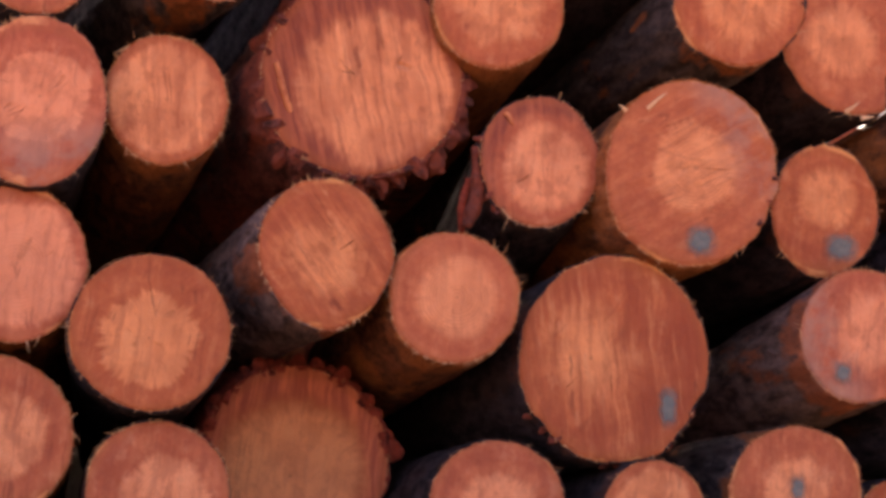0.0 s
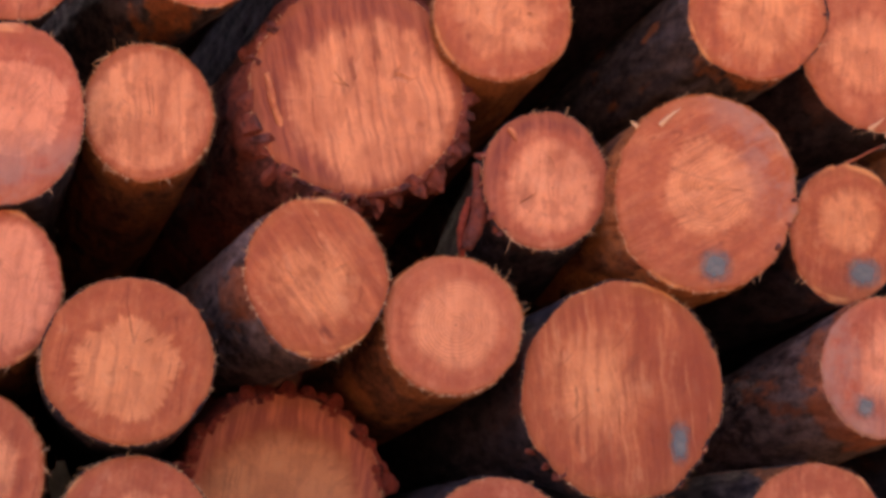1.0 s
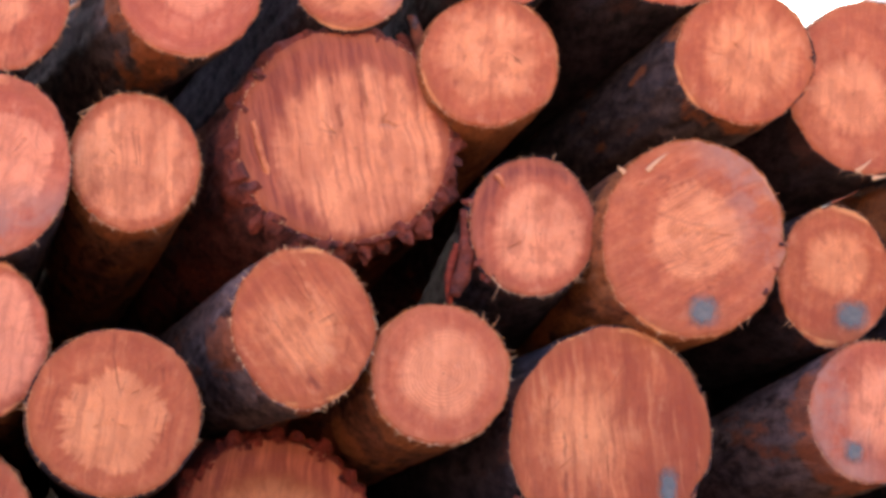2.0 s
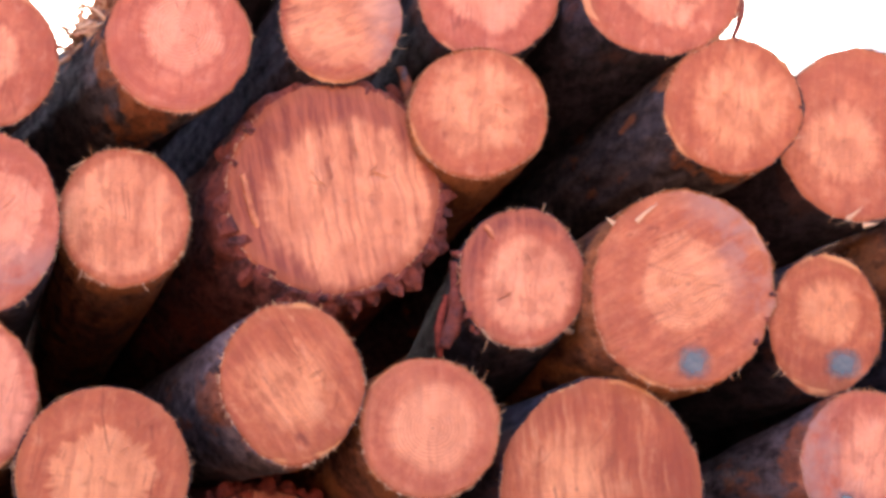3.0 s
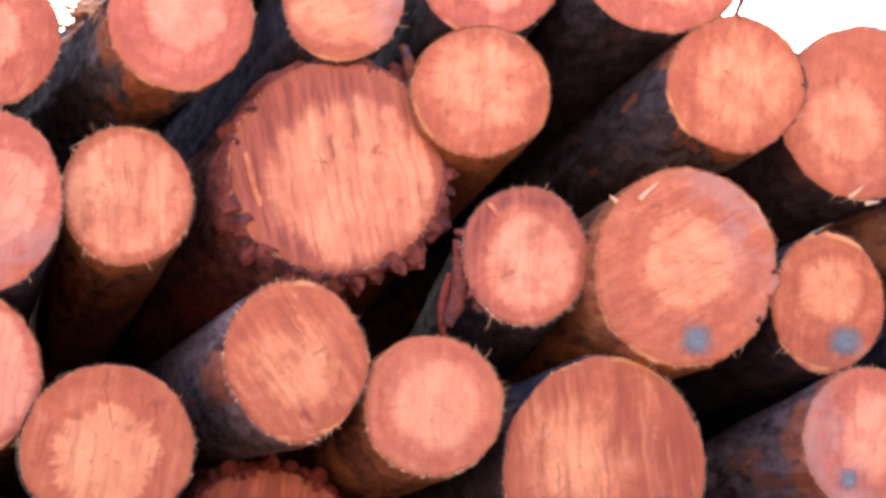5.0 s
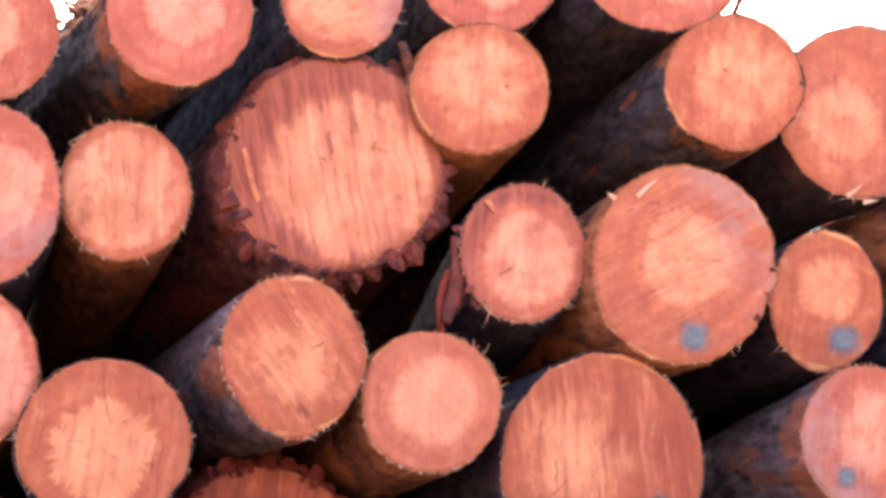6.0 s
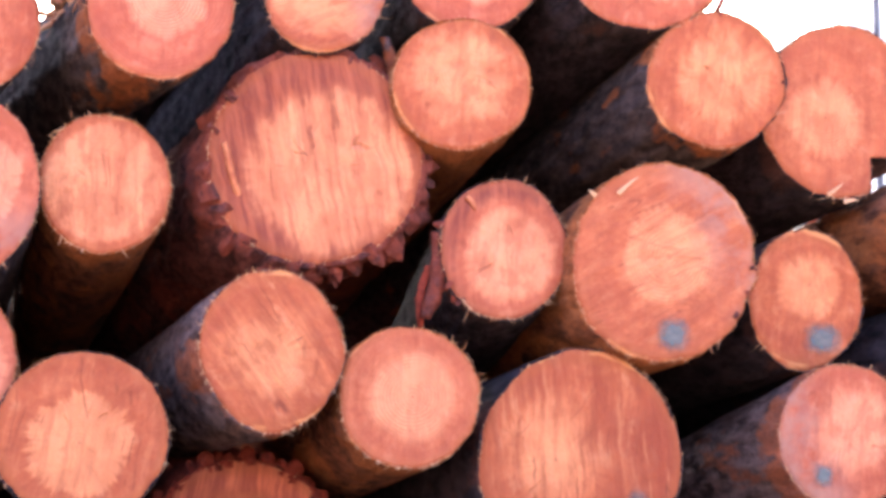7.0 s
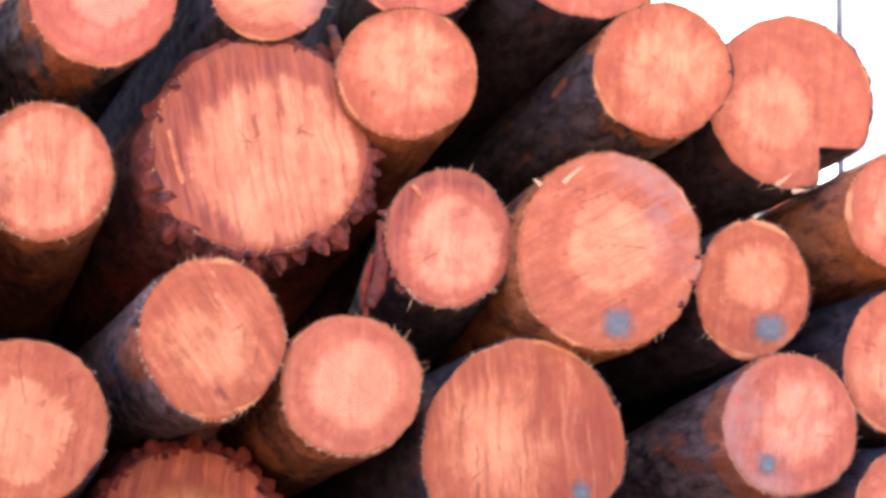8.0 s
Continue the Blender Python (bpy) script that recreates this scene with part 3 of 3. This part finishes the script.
# ---- the logs of the pile ----
log("thick log with ragged dark red bark round a pale streaked end",
    x=0.388, y=0.061, z=1.171, wide=0.173, narrow=0.169, turn=69, dx=-0.142, dz=-0.000, seed=1,
    heart=0.8, pith=(0.10, -0.12), saw=102, streaks=0.65, red=1.0, bark=THICK_BARK, thick=0.012, rough=0.008, flakes=0.012, dark=0.77, ring_at=(0.15, -0.13), mottle=0.8, tone=-0.3, slivers=4, teeth=[(212, 372, 26, 0.036), (150, 212, 7, 0.036), (20, 148, 22, 0.014)], ridges=0.0012, cracks=0.8, lobes=0.2, straps=[(-0.150, 0.012, 0.002, -64, 0.105, 0.012, TORN_WOOD), (-0.166, -0.01, -0.012, -70, 0.09, 0.03, THICK_BARK)])
log("small pale log with frayed fibres under its end",
    x=0.070, y=0.087, z=1.099, wide=0.107, narrow=0.096, turn=-84, dx=-0.063, dz=-0.000, seed=2,
    bark=BROWN_BARK, heart=0.86, saw=95, streaks=0.35, tone=-0.3, picks=[(128, 0.03, 210), (120, 0.022, 110), (185, 0.02, 250), (235, 0.022, 265), (330, 0.02, 300)], slivers=12, cracks=0.7, jag=0.04, lobes=0.15)
log("smooth thin-barked log with a pale orange cut end",
    x=0.608, y=-0.012, z=1.298, wide=0.116, narrow=0.108, turn=21, dx=0.043, dz=-0.000, seed=3,
    heart=0.72, blur=0.1, streaks=0.15, red=0.3, dents=[(-25, 16, 0.01), (-60, 20, -0.05)], tone=-0.5, bark=BROWN_BARK, slivers=3, lobes=0.3, cracks=0.5, pith=(0.0, 0.12), rings=0.3, straps=[(-0.125, 0.085, -0.05, -80, 0.09, 0.02, WORN_BARK), (-0.14, 0.06, -0.07, -50, 0.08, 0.025, THICK_BARK)])
log("grey-barked log with a scuffed orange cut end",
    x=1.020, y=-0.112, z=1.322, wide=0.125, narrow=0.114, turn=32, dx=-0.042, dz=-0.000, seed=4,
    heart=0.6, blur=0.2, pith=(0.1, 0.0), streaks=0.3, red=0.5, tone=-0.8, bark=GREY_BARK, dents=[(-45, 25, -0.03), (250, 26, -0.05)], slivers=2, teeth=[(-10, 95, 11, 0.008)], jag=0.2, cracks=0.5)
log("large log with a sawn step in its pale end",
    x=1.288, y=-0.081, z=1.315, wide=0.163, narrow=0.150, turn=45, seed=5,
    heart=0.43, pith=(-0.2, -0.08), streaks=0.15, red=0.35, tone=-0.35, curls=[(-0.03, -0.15, 30, 0.04), (0.0, -0.16, 12, 0.03)], dents=[(222, 30, -0.065), (292, 16, -0.02)], blur=0.09, mottle=0.7, picks=[(262, 0.045, 205), (272, 0.05, 198), (250, 0.03, 220), (285, 0.03, 200)], slivers=14, notch=(0.054, -0.076), teeth=[(25, 120, 8, 0.009)], rings=0.9, jag=0.03, lobes=0.2, cracks=0.3)
log("small log with a dark rim and torn bark strips",
    x=0.690, y=0.014, z=1.036, wide=0.114, narrow=0.105, turn=81, dx=0.138, dz=-0.096, seed=6,
    heart=0.68, pith=(0.08, -0.12), saw=88, streaks=0.12, red=0.9, dark=0.87, ring_at=(0.08, -0.12), tone=0.2, blur=0.1, picks=[(232, 0.04, 300), (240, 0.034, 250), (345, 0.055, 262), (228, 0.03, 320), (75, 0.016, 80)], slivers=14, teeth=[(165, 235, 7, 0.016)], jag=0.04, lobes=0.25, cracks=0.35, straps=[(-0.108, 0.022, -0.015, -97, 0.14, 0.03, THICK_BARK), (-0.122, -0.03, -0.03, -90, 0.10, 0.016, RED_BARK), (-0.066, 0.080, 0.002, -50, 0.026, 0.012, TORN_WOOD)], dents=[(35, 30, -0.055)])
log("broad log with a round pale heart and blue paint mark",
    x=0.937, y=-0.054, z=1.019, wide=0.163, narrow=0.155, turn=52, seed=7,
    heart=0.46, pith=(0.05, 0.05), saw=30, streaks=0.3, red=0.35, grey=30, dents=[(165, 26, -0.035), (195, 16, -0.03), (5, 5, -0.03), (-22, 7, -0.03), (-8, 5, 0.02)], tone=-0.5, blur=0.05, mottle=0.7, curls=[(-0.078, 0.105, 48, 0.05), (-0.115, 0.1, 140, 0.018)], picks=[(250, 0.018, 235), (300, 0.016, 280)], slivers=8, teeth=[(-40, 22, 9, 0.011)], lumps=0.006, paint=[(0.016, -0.117, 0.036, 0.034)], bark=BROWN_BARK, rings=0.6, jag=0.05, lobes=0.18, cracks=0.7)
log("narrow red log with a smear of blue paint",
    x=1.224, y=-0.024, z=0.986, wide=0.122, narrow=0.101, turn=80, dx=0.027, dz=-0.013, seed=8,
    heart=0.48, pith=(0.05, 0.22), streaks=0.15, red=0.8, tone=-0.8, blur=0.14, picks=[(222, 0.03, 240), (228, 0.022, 215)], slivers=3, paint=[(0.028, -0.066, 0.044, 0.034)], rings=0.3, jag=0.03, lobes=0.25, cracks=0.5)
log("grey-barked log with a slanting scratched orange end",
    x=0.324, y=0.023, z=0.849, wide=0.117, narrow=0.107, turn=-84, dx=-0.125, dz=0.021, seed=9,
    heart=0.5, blur=0.28, pith=(0.0, -0.1), saw=125, streaks=0.45, red=0.5, dents=[(15, 18, 0.01), (275, 14, 0.03), (222, 26, -0.055), (36, 24, -0.05), (110, 14, 0.02)], tone=-0.9, bark=PLUM_BARK, picks=[(95, 0.016, 80), (105, 0.014, 120), (72, 0.014, 60), (282, 0.018, 320)], slivers=6, cracks=1.0, rings=0.25, mottle=1.15)
log("round log with a clean pale heart and brown bark",
    x=0.534, y=0.020, z=0.790, wide=0.108, narrow=0.106, turn=-3, dx=0.004, dz=-0.042, seed=10,
    heart=0.6, pith=(0.05, 0.0), saw=90, streaks=0.08, red=0.25, dents=[(182, 20, -0.035), (80, 30, -0.015)], tone=0, blur=0.09, mottle=0.45, picks=[(42, 0.028, 50), (20, 0.022, 15), (52, 0.02, 100), (12, 0.02, 40)], slivers=5, bark=BROWN_BARK, rings=0.5, jag=0.01, lobes=0.1, cracks=0.25)
log("thick log with a coarse striped red cut end",
    x=0.822, y=0.032, z=0.706, wide=0.172, narrow=0.166, turn=72, dx=-0.025, dz=-0.000, seed=11,
    heart=0.36, blur=0.25, mottle=1.0, pith=(-0.25, 0.0), saw=95, streaks=1.0, red=1.0, dents=[(228, 22, -0.035), (300, 10, 0.03), (330, 9, -0.04), (30, 6, -0.015)], tone=-0.9, slivers=3, ridges=0.0014, teeth=[(215, 325, 12, 0.02)], paint=[(0.092, -0.078, 0.022, 0.044)], cracks=0.9, rings=0.15)
log("round log with a blotchy pale heart and red rim",
    x=0.069, y=0.093, z=0.720, wide=0.122, narrow=0.119, turn=-39, dx=0.024, dz=0.017, seed=12,
    heart=0.58, pith=(-0.02, -0.08), streaks=0.3, red=1.0, tone=-0.9, blur=0.045, slivers=2, jag=0.24, lobes=0.3, cracks=0.8, mottle=0.65)
log("mossy grey-barked log with a pinkish end",
    x=0.126, y=-0.003, z=1.359, wide=0.112, narrow=0.108, turn=77, dx=-0.304, dz=0.083, seed=13,
    heart=0.55, pith=(0.05, 0.15), streaks=0.1, red=0.4, tone=1, blur=0.08, mottle=0.6, slivers=1, shreds=(105, 172, 110, 0.06), jag=0.03, lobes=0.2, rings=0.8, cracks=0.4, bark=GREY_BARK)
log("pale log with slanting saw marks across its end",
    x=0.377, y=0.012, z=1.445, wide=0.110, narrow=0.102, turn=74, dx=-0.161, dz=-0.000, seed=14,
    heart=0.8, saw=25, streaks=0.35, red=0.3, grey=10, tone=-0.3, picks=[(335, 0.024, 330), (325, 0.02, 280), (345, 0.018, 20)], slivers=5, cracks=0.9, lobes=0.2, dents=[(190, 35, -0.10)])
log("grey-barked log with a blue paint dab on its end",
    x=1.251, y=-0.063, z=0.752, wide=0.118, narrow=0.114, turn=35, dx=0.013, dz=-0.144, seed=15,
    heart=0.55, blur=0.14, pith=(0.12, 0.1), streaks=0.25, red=0.5, grey=200, tone=0.6, bark=PLUM_BARK, slivers=5, paint=[(-0.042, -0.064, 0.022, 0.024)], jag=0.08, cracks=0.4)
log("pinkish log with a wide pale heart near the top",
    x=0.624, y=-0.023, z=1.513, wide=0.122, narrow=0.113, turn=35, seed=16,
    heart=0.62, pith=(0.0, 0.1), streaks=0.1, red=0.4, tone=1, blur=0.06, mottle=0.6, slivers=1)
log("broad log at the top with loose bark at its edge",
    x=0.895, y=-0.123, z=1.522, wide=0.144, narrow=0.122, turn=18, seed=17,
    heart=0.6, pith=(0.0, 0.1), streaks=0.1, red=0.5, tone=0.5, slivers=2, straps=[(0.116, -0.078, -0.004, 72, 0.11, 0.016, THICK_BARK)])
log("log on top of the pile with a rosy end",
    x=-0.146, y=0.095, z=1.337, wide=0.110, narrow=0.100, turn=-85, dx=-0.298, dz=0.047, seed=18,
    heart=0.5, pith=(-0.1, 0.0), streaks=0.35, red=0.5, tone=0.3, slivers=2)
log("tall oval log with a red rim and pale heart",
    x=-0.127, y=0.080, z=1.071, wide=0.135, narrow=0.107, turn=-87, dx=-0.083, dz=-0.000, seed=19,
    grey=-80, heart=0.6, pith=(0.05, 0.05), streaks=0.1, red=0.8, tone=0.8, blur=0.03, slivers=8, lobes=0.25, cracks=0.5, mottle=0.8)
log("smooth pale pink log end with little bark",
    x=-0.134, y=0.139, z=0.824, wide=0.122, narrow=0.103, turn=-83, seed=20,
    heart=0.85, streaks=0.1, red=0.2, tone=0.8, bark=BROWN_BARK, mottle=0.4, picks=[(280, 0.03, 300), (290, 0.022, 250)], slivers=4)
log("brown log with a scuffed orange end",
    x=-0.139, y=0.178, z=0.566, wide=0.118, narrow=0.107, turn=-73, seed=21,
    heart=0.6, streaks=0.3, red=0.5, tone=0, bark=BROWN_BARK, picks=[(14, 0.02, 35), (4, 0.026, -35)], slivers=5)
log("log with a frayed upper rim and pale end",
    x=0.098, y=0.154, z=0.485, wide=0.110, narrow=0.104, turn=-25, dx=0.013, dz=0.052, seed=22,
    heart=0.6, pith=(0.1, -0.1), streaks=0.3, red=0.5, tone=0.1, picks=[(120, 0.03, 200), (128, 0.024, 170)], slivers=8)
log("ragged log sunk deeper in the pile with dark red rim",
    x=0.345, y=0.335, z=0.549, wide=0.166, narrow=0.162, turn=-49, dx=-0.032, dz=0.156, seed=23,
    heart=0.75, blur=0.12, pith=(-0.05, -0.15), saw=85, streaks=0.06, red=2.8, bark=RED_BARK, thick=0.008, rough=0.007, dark=0.84, ring_at=(-0.04, -0.12), tone=-0.9, slivers=0, teeth=[(0, 180, 44, 0.016), (3, 177, 26, 0.026)], mottle=0.6, cracks=0.4, lobes=0.15)
log("log with a round pale heart in a red ring",
    x=0.633, y=0.097, z=0.461, wide=0.114, narrow=0.111, turn=-13, seed=24,
    heart=0.6, pith=(0.0, -0.1), streaks=0.1, red=0.7, tone=0.2, blur=0.06, slivers=6)
log("thin log with a frayed orange end",
    x=0.885, y=0.037, z=0.458, wide=0.088, narrow=0.081, turn=1, seed=25,
    heart=0.8, streaks=0.2, red=0.3, tone=-0.5, slivers=8)
log("grey-barked log with a faint grey paint smear",
    x=1.152, y=0.025, z=0.493, wide=0.120, narrow=0.111, turn=8, seed=26,
    heart=0.5, streaks=0.2, red=0.5, slivers=3, paint=[(0.0, 0.005, 0.02, 0.03)], bark=GREY_BARK)
log("brown-barked log jutting out with a pale end",
    x=1.463, y=-0.149, z=1.116, wide=0.122, narrow=0.102, turn=15, dx=-0.031, dz=-0.025, seed=27,
    heart=0.6, streaks=0.2, red=0.4, slivers=2, bark=BROWN_BARK)
log("large pale orange log end with thin bark",
    x=1.489, y=-0.081, z=0.867, wide=0.131, narrow=0.123, turn=55, dx=-0.004, dz=0.043, seed=28,
    heart=0.6, streaks=0.2, red=0.4, slivers=5)
log("pink log end with frayed fibres on its rim",
    x=1.475, y=-0.077, z=0.619, wide=0.115, narrow=0.105, turn=12, dx=-0.003, dz=0.035, seed=29,
    heart=0.6, streaks=0.2, red=0.5, slivers=6)

# the lowest course, on the earth, that carries the rest
for i, (bx, br) in enumerate(((-0.21, 0.165), (0.13, 0.16), (0.46, 0.17), (0.80, 0.165), (1.14, 0.17), (1.48, 0.165))):
    log("rough brown log lying on the earth under the pile", x=bx, y=0.12 + 0.03 * (i % 3), z=br, wide=br - 0.004, narrow=br - 0.008, turn=20 * i, seed=50 + i)

# added logs: above the view against sky light, wedged between courses to fill gaps
for bx, by, bz, br, lean in ((0.225, 0.0, 1.552, 0.075, -0.1), (0.47, 0.02, 1.632, 0.08, 0.0), (0.76, -0.05, 1.70, 0.10, 0.0), (-0.045, 0.25, 0.392, 0.064, 0.0), (1.385, 0.06, 0.440, 0.083, 0.0), (0.405, 0.7, 0.80, 0.05, 0.0), (0.235, 0.85, 1.33, 0.085, -0.22), (0.11, 0.35, 1.64, 0.085, -0.2)):
    log("thin grey-barked log added to keep the sky out of gaps", x=bx, y=by, z=bz, wide=br, narrow=br * 0.97, turn=30, dx=lean, seed=70 + int(bx * 100), slivers=0)

# a slope of logs added beyond the side of the view, to close gaps of sky
for bx, bz, br in ((1.725, 1.03, 0.115), (1.71, 0.775, 0.118), (1.665, 0.42, 0.11)):
    log("brown-barked log added beside the pile to close sky gaps", x=bx, y=0.0, z=bz, wide=br, narrow=br * 0.97, turn=30, dx=-0.12, seed=90 + int(bz * 10), slivers=3)

# one more set further back, added to cover a hole of sky
log("brown-barked log added beside the pile to close sky gaps", x=1.70, y=0.45, z=1.26, wide=0.11, narrow=0.107, turn=30, dx=-0.05, seed=97, slivers=3)

# unseen logs that carry the pile past this edge, added to shade its inside
for bx, by, bz, br in ((-0.385, 0.10, 1.24, 0.12), (-0.38, 0.14, 0.985, 0.125), (-0.385, 0.12, 0.735, 0.12), (-0.385, 0.16, 0.49, 0.12), (-0.36, 0.10, 1.465, 0.10)):
    log("grey-barked log added past the view to shade the pile", x=bx, y=by, z=bz, wide=br, narrow=br * 0.96, turn=30, dx=-0.20, seed=100 + int(bz * 20), slivers=3)

# ---- behind the pile ----
def pole():
    """A thin dark stake just behind the log ends."""
    thing = new("pole")
    thing.matrix_world = pose(1.712, 0.5, 0, 0, 5.3, 0)
    tagged(thing, label="thin dark grey stake standing upright behind the logs", category="pole")
    v, f, n = [], [], 16
    for j, (r, h) in enumerate(((0.0085, -0.05), (0.0085, 0.8), (0.008, 1.4), (0.008, 2.0), (0.0075, 2.6), (0.0, 2.61))):
        for i in range(n):
            a = 2 * math.pi * i / n
            k = 1 + 0.06 * noise.noise(Vector((math.cos(a) * 2, math.sin(a) * 2, h * 3)))
            v.append((math.cos(a) * r * k, math.sin(a) * r * k, h))
    for j in range(5):
        for i in range(n):
            k = (i + 1) % n
            f.append((j * n + i, j * n + k, j * n + n + k, j * n + n + i))
    part("shaft", mesh("shaft", v, f, POLE_GREY), thing)


def fence(x, y, rz, boards, wide, height):
    """A tall pale fence of upright boards, washed out by the sky."""
    thing = new("board_fence")
    thing.matrix_world = pose(x, y, 0, 0, 0, rz)
    tagged(thing, label="tall white-washed fence of upright boards behind the logs", category="fence")
    v, f = box(0.004, wide - 0.004, 0.0, 0.022, 0.02, height)
    v = [(p[0], p[1], p[2]) for p in v]
    shared = mesh("board", v, f, BOARDS, False)
    for i in range(boards):
        part("board", shared, thing).matrix_basis = pose(i * wide, -0.004 * (i % 2), 0.012 * ((i * 7) % 3), 0, 0.15 * ((i * 5) % 3 - 1), 0)
    for h in (0.4, height * 0.5, height - 0.4):
        v, f = box(0, boards * wide, 0.024, 0.07, h - 0.045, h + 0.045)
        part("rail", mesh("rail", v, f, BOARDS, False), thing)
    for i in range(4):
        v, f = box(-0.045, 0.045, 0.072, 0.16, -0.1, height - 0.1)
        part("post", mesh("post", v, f, BOARDS, False), thing).location = (0.1 + i * (boards * wide - 0.2) / 3, 0, 0)


pole()
fence(3.11, 2.0, 0, 14, 0.12, 3.2)
